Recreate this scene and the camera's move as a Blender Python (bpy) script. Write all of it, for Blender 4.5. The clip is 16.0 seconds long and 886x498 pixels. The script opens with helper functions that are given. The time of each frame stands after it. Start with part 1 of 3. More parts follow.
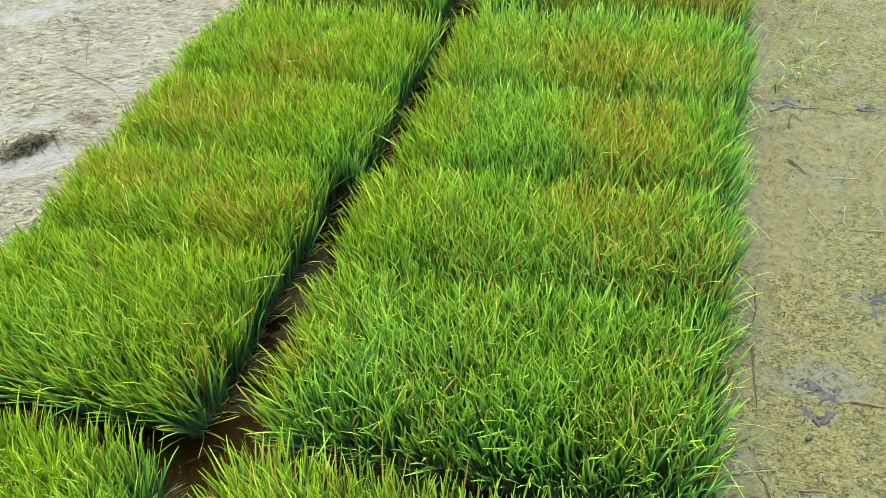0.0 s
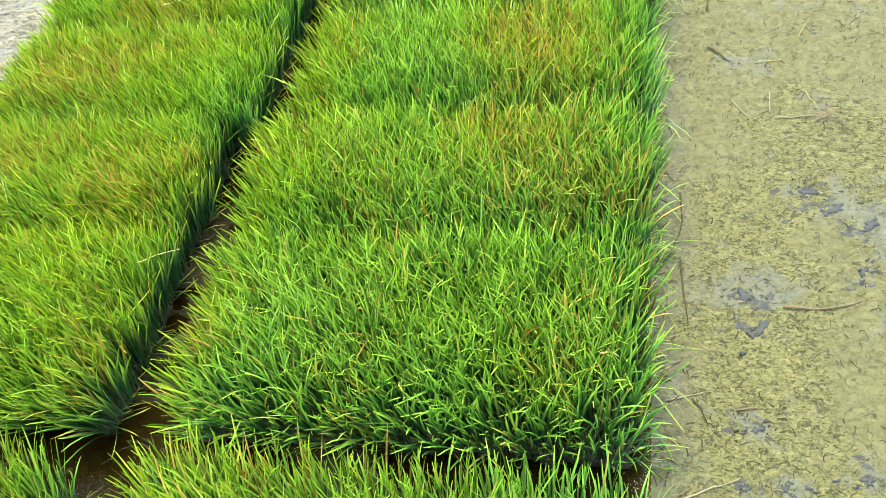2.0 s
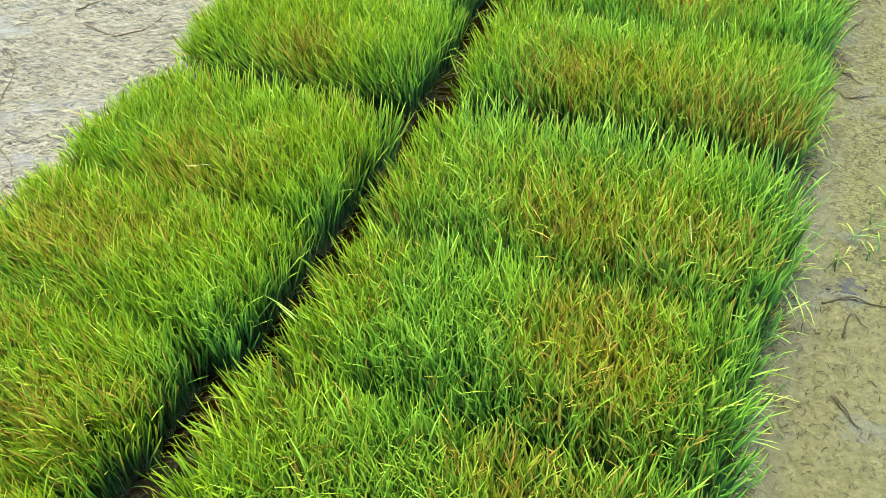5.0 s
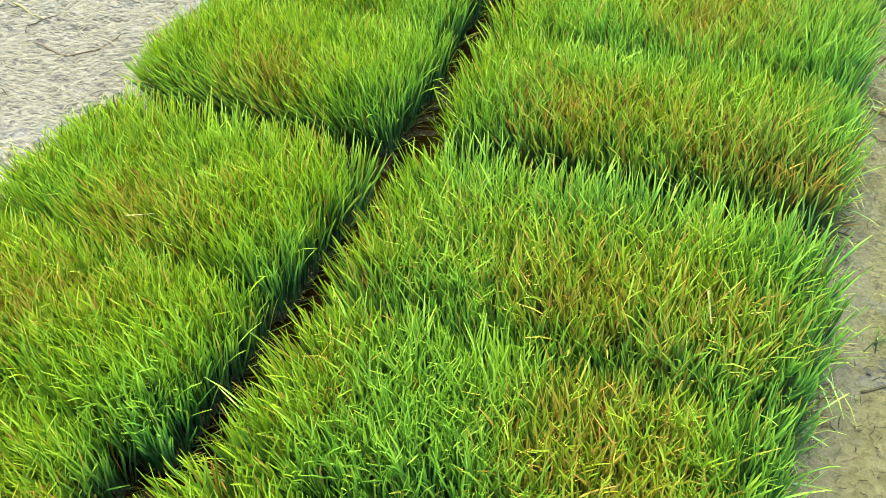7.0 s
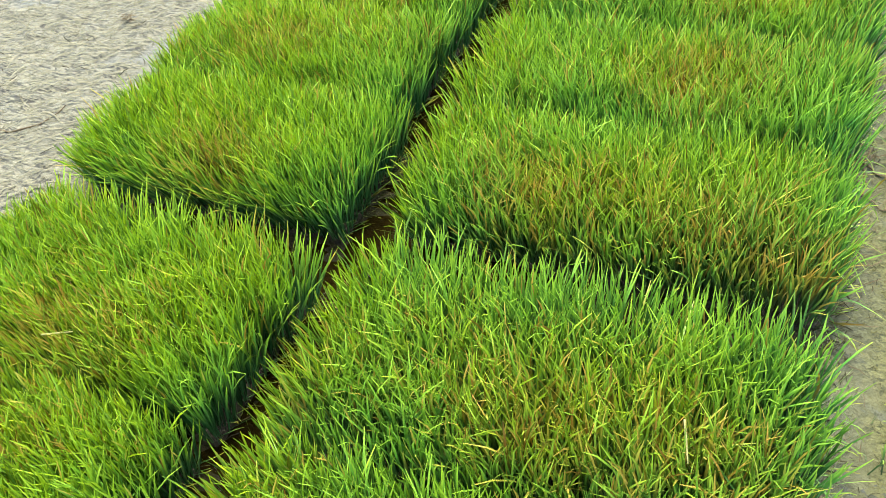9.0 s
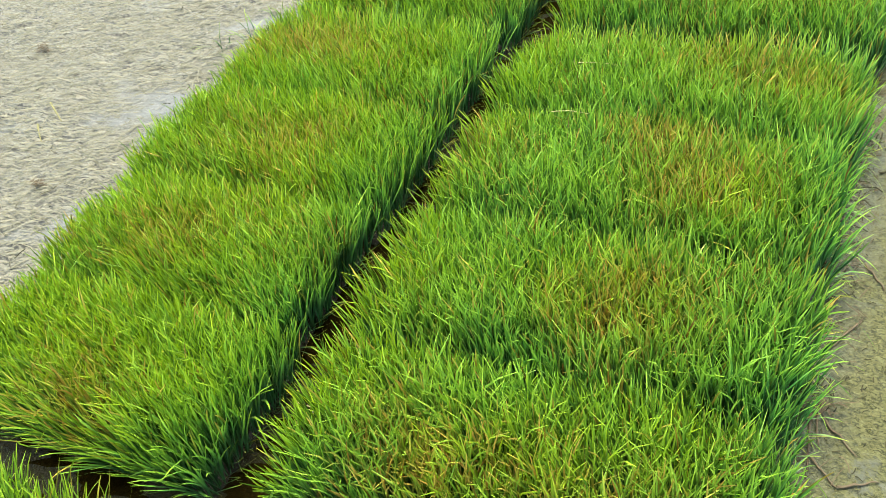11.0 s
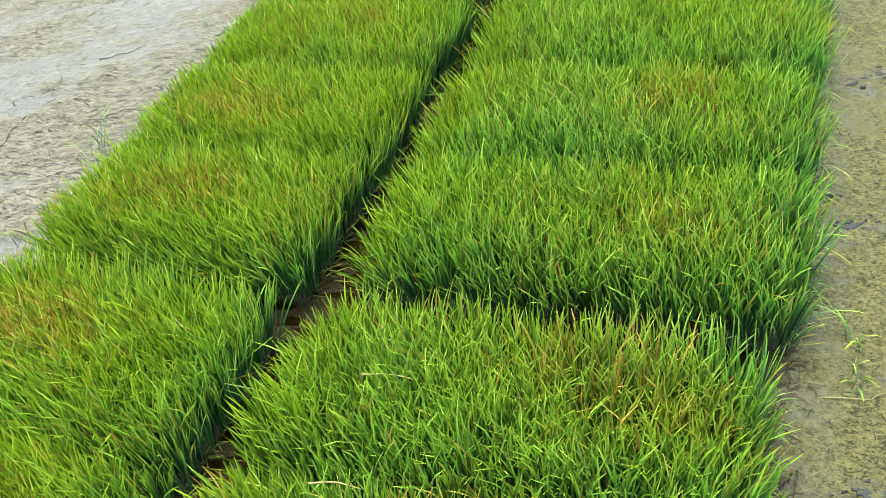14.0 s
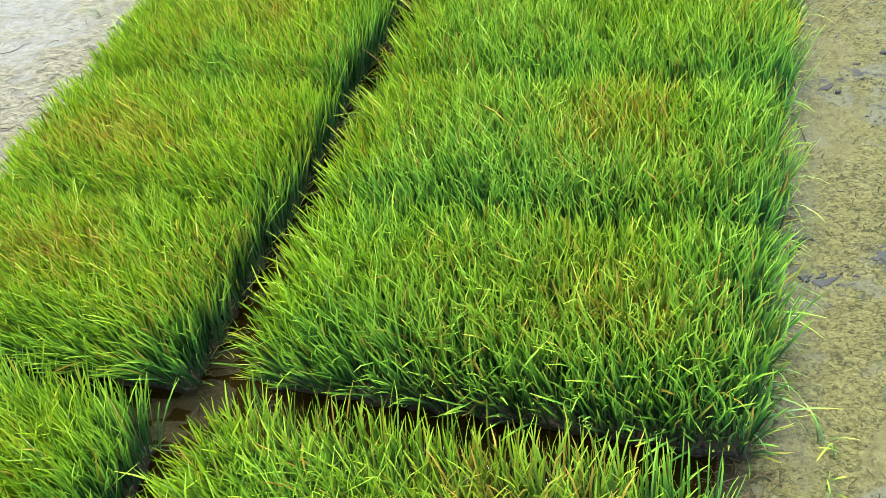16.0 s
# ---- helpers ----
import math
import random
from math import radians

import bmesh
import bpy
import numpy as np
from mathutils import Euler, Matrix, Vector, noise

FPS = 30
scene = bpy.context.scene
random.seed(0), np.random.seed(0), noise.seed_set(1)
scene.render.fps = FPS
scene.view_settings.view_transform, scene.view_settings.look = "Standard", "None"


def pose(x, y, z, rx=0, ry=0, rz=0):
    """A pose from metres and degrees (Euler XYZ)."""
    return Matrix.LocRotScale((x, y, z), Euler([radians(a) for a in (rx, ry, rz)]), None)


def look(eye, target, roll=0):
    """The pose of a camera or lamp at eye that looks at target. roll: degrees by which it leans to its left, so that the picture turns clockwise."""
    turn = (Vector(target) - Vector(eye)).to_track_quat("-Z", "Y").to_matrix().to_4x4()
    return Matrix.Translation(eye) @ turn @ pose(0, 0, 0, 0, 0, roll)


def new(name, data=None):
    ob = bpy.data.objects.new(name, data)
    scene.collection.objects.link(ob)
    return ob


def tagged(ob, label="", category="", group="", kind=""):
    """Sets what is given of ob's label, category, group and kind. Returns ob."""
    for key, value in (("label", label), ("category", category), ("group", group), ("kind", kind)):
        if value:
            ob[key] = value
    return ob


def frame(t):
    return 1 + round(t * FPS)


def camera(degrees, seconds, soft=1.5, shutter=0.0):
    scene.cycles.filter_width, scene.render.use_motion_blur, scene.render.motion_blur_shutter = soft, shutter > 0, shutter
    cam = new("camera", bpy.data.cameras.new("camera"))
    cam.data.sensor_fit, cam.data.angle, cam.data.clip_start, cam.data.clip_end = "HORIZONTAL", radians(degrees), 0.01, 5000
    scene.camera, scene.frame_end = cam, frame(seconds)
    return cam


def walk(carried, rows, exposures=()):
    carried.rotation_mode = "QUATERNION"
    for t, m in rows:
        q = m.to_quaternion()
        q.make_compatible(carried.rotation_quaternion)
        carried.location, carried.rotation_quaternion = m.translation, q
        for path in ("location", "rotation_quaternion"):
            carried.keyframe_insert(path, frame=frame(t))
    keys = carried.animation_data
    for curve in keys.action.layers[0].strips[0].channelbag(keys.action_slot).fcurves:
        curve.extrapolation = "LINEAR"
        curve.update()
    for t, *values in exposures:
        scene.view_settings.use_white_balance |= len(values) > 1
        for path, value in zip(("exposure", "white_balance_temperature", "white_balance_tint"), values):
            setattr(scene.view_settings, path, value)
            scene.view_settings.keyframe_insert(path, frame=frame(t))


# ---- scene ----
cam = camera(55.2, 16.0, soft=0.4)
PATH = [
    (0, (0.541, -0.568, 0.968), (0.023, 0.819, -0.376), -7.1),
    (0.5, (0.57, -0.535, 0.942), (0.104, 0.79, -0.482), -7.0),
    (1, (0.557, -0.526, 0.944), (0.102, 0.758, -0.521), -8.0),
    (1.5, (0.579, -0.494, 0.944), (0.161, 0.793, -0.528), -9.7),
    (2, (0.605, -0.445, 0.944), (0.167, 0.783, -0.572), -14.1),
    (2.5, (0.612, -0.299, 0.906), (0.061, 0.826, -0.653), -16.4),
    (3, (0.649, -0.177, 0.941), (-0.032, 0.96, -0.557), -14.6),
    (3.5, (0.685, -0.132, 0.965), (-0.05, 1.078, -0.448), -11.8),
    (4, (0.673, -0.106, 0.972), (-0.04, 1.132, -0.427), -10.8),
    (4.2, (0.659, -0.083, 0.972), (-0.042, 1.158, -0.431), -10.1),
    (6.3, (0.528, 0.198, 0.856), (-0.157, 1.436, -0.558), -5.7),
    (6.5, (0.527, 0.208, 0.856), (-0.154, 1.447, -0.559), -5.9),
    (7, (0.539, 0.21, 0.866), (-0.135, 1.464, -0.539), -6.6),
    (7.5, (0.541, 0.234, 0.862), (-0.132, 1.489, -0.542), -7.1),
    (8, (0.54, 0.291, 0.861), (-0.133, 1.549, -0.541), -7.3),
    (8.5, (0.543, 0.333, 0.861), (-0.135, 1.593, -0.537), -8.0),
    (8.7, (0.542, 0.361, 0.86), (-0.146, 1.616, -0.537), -8.8),
    (10.8, (0.613, 0.712, 0.936), (-0.168, 1.992, -0.388), -10.6),
    (11, (0.603, 0.773, 0.932), (-0.178, 2.06, -0.384), -11.0),
    (11.5, (0.571, 0.971, 0.912), (-0.164, 2.28, -0.409), -12.4),
    (12, (0.556, 1.088, 0.946), (-0.114, 2.456, -0.35), -12.6),
    (12.5, (0.56, 1.158, 0.963), (-0.093, 2.574, -0.289), -13.0),
    (13, (0.561, 1.221, 0.96), (-0.1, 2.657, -0.265), -12.8),
    (13.5, (0.569, 1.312, 0.945), (-0.109, 2.736, -0.285), -11.6),
    (14, (0.622, 1.512, 0.92), (-0.082, 2.87, -0.368), -12.8),
    (14.5, (0.689, 1.626, 0.959), (-0.051, 2.948, -0.346), -15.6),
    (15, (0.711, 1.643, 0.948), (-0.007, 2.963, -0.373), -16.5),
    (15.5, (0.689, 1.72, 0.934), (0.045, 3.028, -0.435), -14.8),
    (16, (0.628, 1.827, 0.914), (-0.017, 3.07, -0.514), -15.4),
]
EXPOSURE = [(t, stops, 6650, -3) for t, stops in ((0.0, 1.94), (0.5, 2.01), (1.0, 2.23), (2.0, 2.28), (3.0, 2.28), (3.5, 2.02), (4.0, 1.96), (6.5, 2.16), (8.7, 2.07), (11.0, 1.92), (12.0, 1.97), (13.0, 1.86), (14.5, 1.85), (16.0, 2.06))]
walk(cam, [(t, look(eye, target, roll)) for t, eye, target, roll in PATH], EXPOSURE)

# ---- light: a bright, hazy sky and a veiled sun ----
SUN_UP, SUN_ROUND = radians(76), radians(335)
world = bpy.data.worlds.new("sky")
scene.world = world
world.use_nodes = True
wn = world.node_tree
sky = wn.nodes.new("ShaderNodeTexSky")
sky.sky_type, sky.sun_disc = "NISHITA", False
sky.sun_elevation, sky.sun_rotation = SUN_UP, SUN_ROUND
sky.air_density, sky.dust_density = 1.0, 4.0
wn.nodes["Background"].inputs["Strength"].default_value = 0.15
wn.links.new(sky.outputs["Color"], wn.nodes["Background"].inputs["Color"])
sun_data = bpy.data.lights.new("sun", "SUN")
sun_data.energy, sun_data.angle, sun_data.color = 1.6, radians(45), (1.0, 0.95, 0.86)
sun = new("sun", sun_data)
toward = Vector((math.sin(SUN_ROUND) * math.cos(SUN_UP), math.cos(SUN_ROUND) * math.cos(SUN_UP), math.sin(SUN_UP)))
sun.matrix_world = look(toward * 30, (0, 0, 0))


# ---- materials ----
class Shade:
    """A small builder of node materials."""

    def __init__(self, name):
        self.mat = bpy.data.materials.new(name)
        self.mat.use_nodes = True
        self.t = self.mat.node_tree
        self.bsdf = self.t.nodes["Principled BSDF"]
        self.out = self.t.nodes["Material Output"]

    def node(self, kind, **sets):
        n = self.t.nodes.new(kind)
        for key, value in sets.items():
            n.inputs[key.replace("_", " ")].default_value = value
        return n

    def link(self, a, b):
        self.t.links.new(a, b)

    def place(self, scale=(1, 1, 1), turn=0.0):
        tc = self.t.nodes.new("ShaderNodeTexCoord")
        mp = self.t.nodes.new("ShaderNodeMapping")
        mp.inputs["Scale"].default_value = scale
        mp.inputs["Rotation"].default_value = (0, 0, turn)
        self.link(tc.outputs["Object"], mp.inputs["Vector"])
        return mp.outputs["Vector"]

    def noise(self, where, scale, detail=3.0, rough=0.55, bend=0.0):
        n = self.node("ShaderNodeTexNoise", Scale=scale, Detail=detail, Roughness=rough, Distortion=bend)
        self.link(where, n.inputs["Vector"])
        return n.outputs["Fac"]

    def ramp(self, value, stops):
        n = self.t.nodes.new("ShaderNodeValToRGB")
        e = n.color_ramp.elements
        while len(e) < len(stops):
            e.new(0.5)
        for k, (at, c) in enumerate(stops):
            e[k].position = at
            e[k].color = (c, c, c, 1) if isinstance(c, (int, float)) else (*c, 1)
        self.link(value, n.inputs["Fac"])
        return n.outputs["Color"]

    def mix(self, fac, a, b, blend="MIX"):
        n = self.t.nodes.new("ShaderNodeMix")
        n.data_type, n.blend_type = "RGBA", blend
        for socket, value in ((n.inputs[0], fac), (n.inputs[6], a), (n.inputs[7], b)):
            if isinstance(value, bpy.types.NodeSocket):
                self.link(value, socket)
            elif isinstance(value, (int, float)):
                socket.default_value = value
            else:
                socket.default_value = (*value, 1)
        return n.outputs[2]

    def calc(self, op, a, b=0.0, c=0.0):
        n = self.t.nodes.new("ShaderNodeMath")
        n.operation = op
        for k, value in enumerate((a, b, c)):
            if isinstance(value, bpy.types.NodeSocket):
                self.link(value, n.inputs[k])
            else:
                n.inputs[k].default_value = value
        return n.outputs[0]

    def attr(self, name):
        n = self.t.nodes.new("ShaderNodeAttribute")
        n.attribute_name = name
        return n.outputs["Fac"]

    def island(self):
        return self.t.nodes.new("ShaderNodeNewGeometry").outputs["Random Per Island"]

    def bump(self, height, strength, distance):
        n = self.node("ShaderNodeBump", Strength=strength, Distance=distance)
        self.link(height, n.inputs["Height"])
        self.link(n.outputs["Normal"], self.bsdf.inputs["Normal"])

    def base(self, colour, rough):
        for key, value in (("Base Color", colour), ("Roughness", rough)):
            if isinstance(value, bpy.types.NodeSocket):
                self.link(value, self.bsdf.inputs[key])
            else:
                self.bsdf.inputs[key].default_value = value if key == "Roughness" else (*value, 1)
        return self.mat


def leaf_material():
    s = Shade("rice leaf")
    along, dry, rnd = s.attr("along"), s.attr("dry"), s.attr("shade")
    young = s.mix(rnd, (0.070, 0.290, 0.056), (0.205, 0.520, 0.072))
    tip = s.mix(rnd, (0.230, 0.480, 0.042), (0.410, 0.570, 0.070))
    # Lower blade: stem green, darkened further for the shade inside the dense stand.
    shaded_stem = s.mix(rnd, (0.026, 0.105, 0.042), (0.066, 0.180, 0.068))
    c = s.mix(s.ramp(along, [(0.46, 0.0), (0.90, 1.0)]), shaded_stem, young)
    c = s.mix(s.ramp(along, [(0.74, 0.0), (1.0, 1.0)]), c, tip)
    gold = s.mix(rnd, (0.228, 0.385, 0.008), (0.405, 0.515, 0.018))
    c = s.mix(s.calc("MULTIPLY", s.attr("pale"), s.ramp(along, [(0.38, 0.0), (0.86, 1.0)])), c, gold)
    brown = s.mix(rnd, (0.430, 0.190, 0.030), (0.600, 0.370, 0.085))
    c = s.mix(s.calc("MULTIPLY", dry, s.ramp(along, [(0.45, 0.15), (0.80, 1.0)])), c, brown)
    streak = s.noise(s.place((1, 1, 1)), 260, 1.0)
    c = s.mix(s.calc("MULTIPLY", streak, 0.30), c, (0.05, 0.16, 0.01))
    c = s.mix(1.0, c, s.ramp(rnd, [(0.0, 0.38), (0.48, 1.03)]), "MULTIPLY")
    s.base(c, 0.40)
    s.bsdf.inputs["Specular IOR Level"].default_value = 0.40
    glow = s.t.nodes.new("ShaderNodeBsdfTranslucent")
    s.link(c, glow.inputs["Color"])
    both = s.node("ShaderNodeMixShader", Fac=0.28)
    s.link(s.bsdf.outputs[0], both.inputs[1])
    s.link(glow.outputs[0], both.inputs[2])
    s.link(both.outputs[0], s.out.inputs["Surface"])
    return s.mat


def soil_material():
    s = Shade("root mat soil")
    p = s.place()
    grain, root = s.noise(p, 90, 4), s.noise(s.place((1, 1, 0.25)), 240, 2, 0.6, 1.5)
    c = s.mix(grain, (0.010, 0.008, 0.004), (0.034, 0.025, 0.013))
    c = s.mix(s.ramp(root, [(0.60, 0.0), (0.70, 0.7)]), c, (0.095, 0.075, 0.045))
    s.bump(grain, 0.8, 0.006)
    return s.base(c, 0.75)


def ground_material():
    s = Shade("wet field mud")
    p = s.place()
    tc = s.t.nodes.new("ShaderNodeTexCoord")
    xyz = s.t.nodes.new("ShaderNodeSeparateXYZ")
    s.link(tc.outputs["Object"], xyz.inputs[0])
    x = xyz.outputs["X"]
    big, mid, fine = s.noise(p, 3.2, 4), s.noise(p, 14, 5, 0.62), s.noise(p, 70, 4, 0.65)
    speck = s.noise(s.place((1, 0.6, 1), 0.5), 120, 4, 0.65, 0.8)
    fibre = s.noise(s.place((0.4, 1.5, 1), 0.45), 55, 4, 0.6, 2.2)

    def between(low, high, value):
        n = s.t.nodes.new("ShaderNodeMapRange")
        n.inputs["From Min"].default_value, n.inputs["From Max"].default_value = low, high
        s.link(value, n.inputs["Value"])
        return n.outputs[0]

    wavy = s.calc("ADD", x, s.calc("MULTIPLY", s.calc("SUBTRACT", mid, 0.5), 0.12))
    # the strip of mud with a film of algae, and tan crust
    zone = s.attr("bare")
    clay = s.mix(fine, (0.084, 0.086, 0.060), (0.122, 0.124, 0.090))
    blot = s.noise(p, 85, 6, 0.72, 0.6)
    shred = s.noise(s.place((0.7, 1.15, 1), 0.15), 150, 5, 0.66, 1.4)
    weedy = s.mix(s.ramp(shred, [(0.38, 0.0), (0.52, 1.0)]), (0.028, 0.029, 0.008), (0.120, 0.115, 0.042))
    weedy = s.mix(s.ramp(shred, [(0.56, 0.0), (0.66, 1.0)]), weedy, (0.168, 0.157, 0.068))
    smooth = s.mix(s.ramp(blot, [(0.36, 0.0), (0.60, 1.0)]), (0.075, 0.072, 0.026), (0.126, 0.119, 0.053))
    olive = s.mix(s.ramp(s.calc("ADD", s.calc("MULTIPLY", zone, 0.5), s.calc("MULTIPLY", mid, 0.6)), [(0.36, 0.0), (0.70, 0.92)]), weedy, smooth)
    # grey clay where the algae has torn, with slate-dark shreds in it
    grey = s.attr("grey")
    torn = s.calc("ADD", s.calc("MULTIPLY", grey, 0.12), s.noise(p, 9, 6, 0.74, 0.6))
    olive = s.mix(s.ramp(torn, [(0.575, 0.0), (0.64, 0.85)]), olive, clay)
    shards = s.calc("ADD", s.calc("MULTIPLY", grey, 0.14), s.noise(s.place((0.75, 1.2, 1), 0.2), 42, 5, 0.70, 0.9))
    olive = s.mix(s.ramp(shards, [(0.670, 0.0), (0.700, 0.85)]), olive, (0.038, 0.041, 0.048))
    olive = s.mix(s.ramp(speck, [(0.58, 0.0), (0.64, 0.7)]), olive, (0.028, 0.027, 0.009))
    # a seam of wet clay along the bed
    wet = s.calc("MULTIPLY", s.attr("wet"), s.ramp(mid, [(0.36, 0.0), (0.50, 1.0)]))
    olive = s.mix(s.calc("MULTIPLY", wet, 0.65), olive, clay)
    # the pale side: bleached straw mat with smooth bluish silt between
    # Creases between the straws get their shade as dark colour along the fibre noise.
    pale = s.mix(s.ramp(fibre, [(0.40, 0.0), (0.56, 1.0)]), (0.036, 0.033, 0.028), (0.225, 0.207, 0.148))
    pale = s.mix(s.ramp(big, [(0.40, 0.0), (0.65, 0.5)]), pale, (0.150, 0.134, 0.090))
    pale = s.mix(zone, pale, s.mix(fine, (0.125, 0.124, 0.112), (0.215, 0.212, 0.195)))
    pale = s.mix(s.ramp(speck, [(0.62, 0.0), (0.70, 0.6)]), pale, (0.048, 0.042, 0.032))
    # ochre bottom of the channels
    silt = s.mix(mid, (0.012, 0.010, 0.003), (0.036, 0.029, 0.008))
    y = xyz.outputs["Y"]
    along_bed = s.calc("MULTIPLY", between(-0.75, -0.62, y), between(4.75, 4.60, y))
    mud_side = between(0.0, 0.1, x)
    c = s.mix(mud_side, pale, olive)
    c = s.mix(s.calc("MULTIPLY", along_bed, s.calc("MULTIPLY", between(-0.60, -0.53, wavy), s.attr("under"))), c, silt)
    fibre_relief = s.calc("MULTIPLY", fibre, s.calc("SUBTRACT", 1.0, mud_side))
    s.bump(s.calc("ADD", s.calc("MULTIPLY", s.calc("ADD", fine, blot), 0.7), s.calc("MULTIPLY", s.calc("ADD", fibre_relief, speck), 0.45)), 1.0, 0.009)
    s.bsdf.inputs["Specular IOR Level"].default_value = 0.28
    return s.base(c, s.calc("SUBTRACT", s.ramp(mid, [(0.3, 0.45), (0.7, 0.85)]), s.calc("MULTIPLY", wet, 0.25)))


def straw_material(name, a, b):
    s = Shade(name)
    rnd = s.island()
    grain = s.noise(s.place(), 180, 2)
    c = s.mix(rnd, a, b)
    c = s.mix(s.calc("MULTIPLY", grain, 0.5), c, tuple(v * 0.5 for v in a))
    s.bsdf.inputs["Specular IOR Level"].default_value = 0.15
    return s.base(c, 0.7)


def water_material():
    s = Shade("shallow water")
    clear = s.t.nodes.new("ShaderNodeBsdfTransparent")
    clear.inputs["Color"].default_value = (0.50, 0.42, 0.22, 1)
    gloss = s.node("ShaderNodeBsdfGlossy", Roughness=0.04)
    edge = s.node("ShaderNodeFresnel", IOR=1.20)
    ripple = s.node("ShaderNodeBump", Strength=0.15, Distance=0.004)
    s.link(s.noise(s.place(), 30, 2), ripple.inputs["Height"])
    s.link(ripple.outputs["Normal"], gloss.inputs["Normal"])
    both = s.t.nodes.new("ShaderNodeMixShader")
    s.link(edge.outputs[0], both.inputs[0])
    s.link(clear.outputs[0], both.inputs[1])
    s.link(gloss.outputs[0], both.inputs[2])
    s.link(both.outputs[0], s.out.inputs["Surface"])
    return s.mat


LEAF, SOIL, GROUND, WATER = leaf_material(), soil_material(), ground_material(), water_material()
STRAW = straw_material("bleached straw", (0.150, 0.136, 0.090), (0.265, 0.246, 0.172))
DARK_BITS = straw_material("rotting plant bits", (0.018, 0.017, 0.008), (0.070, 0.060, 0.026))
GREEN_BITS = straw_material("algae and leaf bits", (0.060, 0.058, 0.018), (0.165, 0.155, 0.062))
TWIG = straw_material("weathered stalk", (0.095, 0.070, 0.040), (0.160, 0.122, 0.074))
CLAY = straw_material("bare blue-grey clay", (0.030, 0.032, 0.035), (0.062, 0.064, 0.068))
PALE_LEAF = straw_material("withered leaf", (0.210, 0.190, 0.065), (0.290, 0.265, 0.115))


# ---- builders ----
def mesh_of(name, verts, loops, starts, material, smooth=True, **attributes):
    """A mesh from flat arrays: corners, corner indices and the first corner of each face."""
    me = bpy.data.meshes.new(name)
    verts = np.asarray(verts, np.float32)
    me.vertices.add(len(verts))
    me.vertices.foreach_set("co", verts.ravel())
    me.loops.add(len(loops))
    me.loops.foreach_set("vertex_index", np.asarray(loops, np.int32))
    me.polygons.add(len(starts))
    me.polygons.foreach_set("loop_start", np.asarray(starts, np.int32))
    me.polygons.foreach_set("use_smooth", np.full(len(starts), smooth))
    for key, values in attributes.items():
        me.attributes.new(key, "FLOAT", "POINT").data.foreach_set("value", np.asarray(values, np.float32))
    me.update(calc_edges=True)
    me.materials.append(material)
    return me


STEPS = np.array([0.0, 0.42, 0.68, 0.87, 1.0])
CORNERS = 2 * len(STEPS)


def ribbons(root, up, bend, side, length, width, droop=0.0, hook=0.0):
    """Tapered leaf blades: roots, first directions, bend vectors, side vectors, lengths and widths, one row for each blade."""
    n, s, m = len(root), STEPS, len(STEPS)
    path = root[:, None] + length[:, None, None] * (s[None, :, None] * up[:, None] + (s**2)[None, :, None] * bend[:, None])
    path[:, :, 2] -= (np.broadcast_to(droop, n) * length)[:, None] * (s**2.5)[None]
    path += length[:, None, None] * hook * (s**4 - 0.7 * s**2)[None, :, None]
    half = 0.5 * width[:, None] * np.array([0.75, 1.0, 1.0, 0.80, 0.22])[None]
    verts = np.empty((n, m, 2, 3))
    verts[:, :, 0] = path - half[..., None] * side[:, None]
    verts[:, :, 1] = path + half[..., None] * side[:, None]
    quad = np.concatenate([np.array([0, 1, 3, 2]) + 2 * k for k in range(m - 1)])
    loops = (np.arange(n)[:, None] * 2 * m + quad).ravel()
    starts = np.arange(n * (m - 1)) * 4
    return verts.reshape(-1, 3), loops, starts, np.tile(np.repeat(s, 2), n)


def unit(v):
    return v / np.maximum(np.linalg.norm(v, axis=-1, keepdims=True), 1e-9)


def smooth_noise(x, y, scale, shift):
    return np.array([noise.noise((a * scale + shift, b * scale - shift, shift)) for a, b in zip(x, y)])


def part(name, mesh, parent, label="", kind=""):
    ob = new(name, mesh)
    ob.parent = parent
    return tagged(ob, label=label, kind=kind)


# ---- ground ----
def spread(inner0, inner1, step, far):
    mid = list(np.arange(inner0, inner1 + 1e-6, step))
    low, high, d = [], [], step
    while not low or low[-1] > -far:
        d *= 1.6
        low.append((low[-1] if low else inner0) - d)
        high.append((high[-1] if high else inner1) + d)
    return np.array(low[::-1] + mid + high)


# smooth wet silt in the straw: centre, half length, half width, heading
SILT = [(-1.22, 3.08, 0.36, 0.17, 0.35), (-1.18, 3.42, 0.34, 0.08, 0.2), (-1.07, 2.59, 0.07, 0.04, 0.4), (-0.92, 2.53, 0.08, 0.03, 0.5), (-1.68, 3.22, 0.12, 0.08, 0.3),
        (-1.09, 1.19, 0.11, 0.055, 0.4), (-0.70, 0.82, 0.09, 0.035, 0.5), (-0.80, 0.68, 0.11, 0.035, 0.4), (-0.74, 0.55, 0.10, 0.04, 0.4), (-1.20, 1.10, 0.06, 0.03, 0.4), (-1.45, 2.45, 0.14, 0.05, 0.4), (-0.63, 1.33, 0.04, 0.03, 0.8),
        (-0.72, 0.50, 0.10, 0.05, 0.5), (-1.38, 2.95, 0.16, 0.06, 0.4), (-1.15, 2.83, 0.09, 0.04, 0.4), (-0.78, 2.34, 0.09, 0.035, 0.5)]


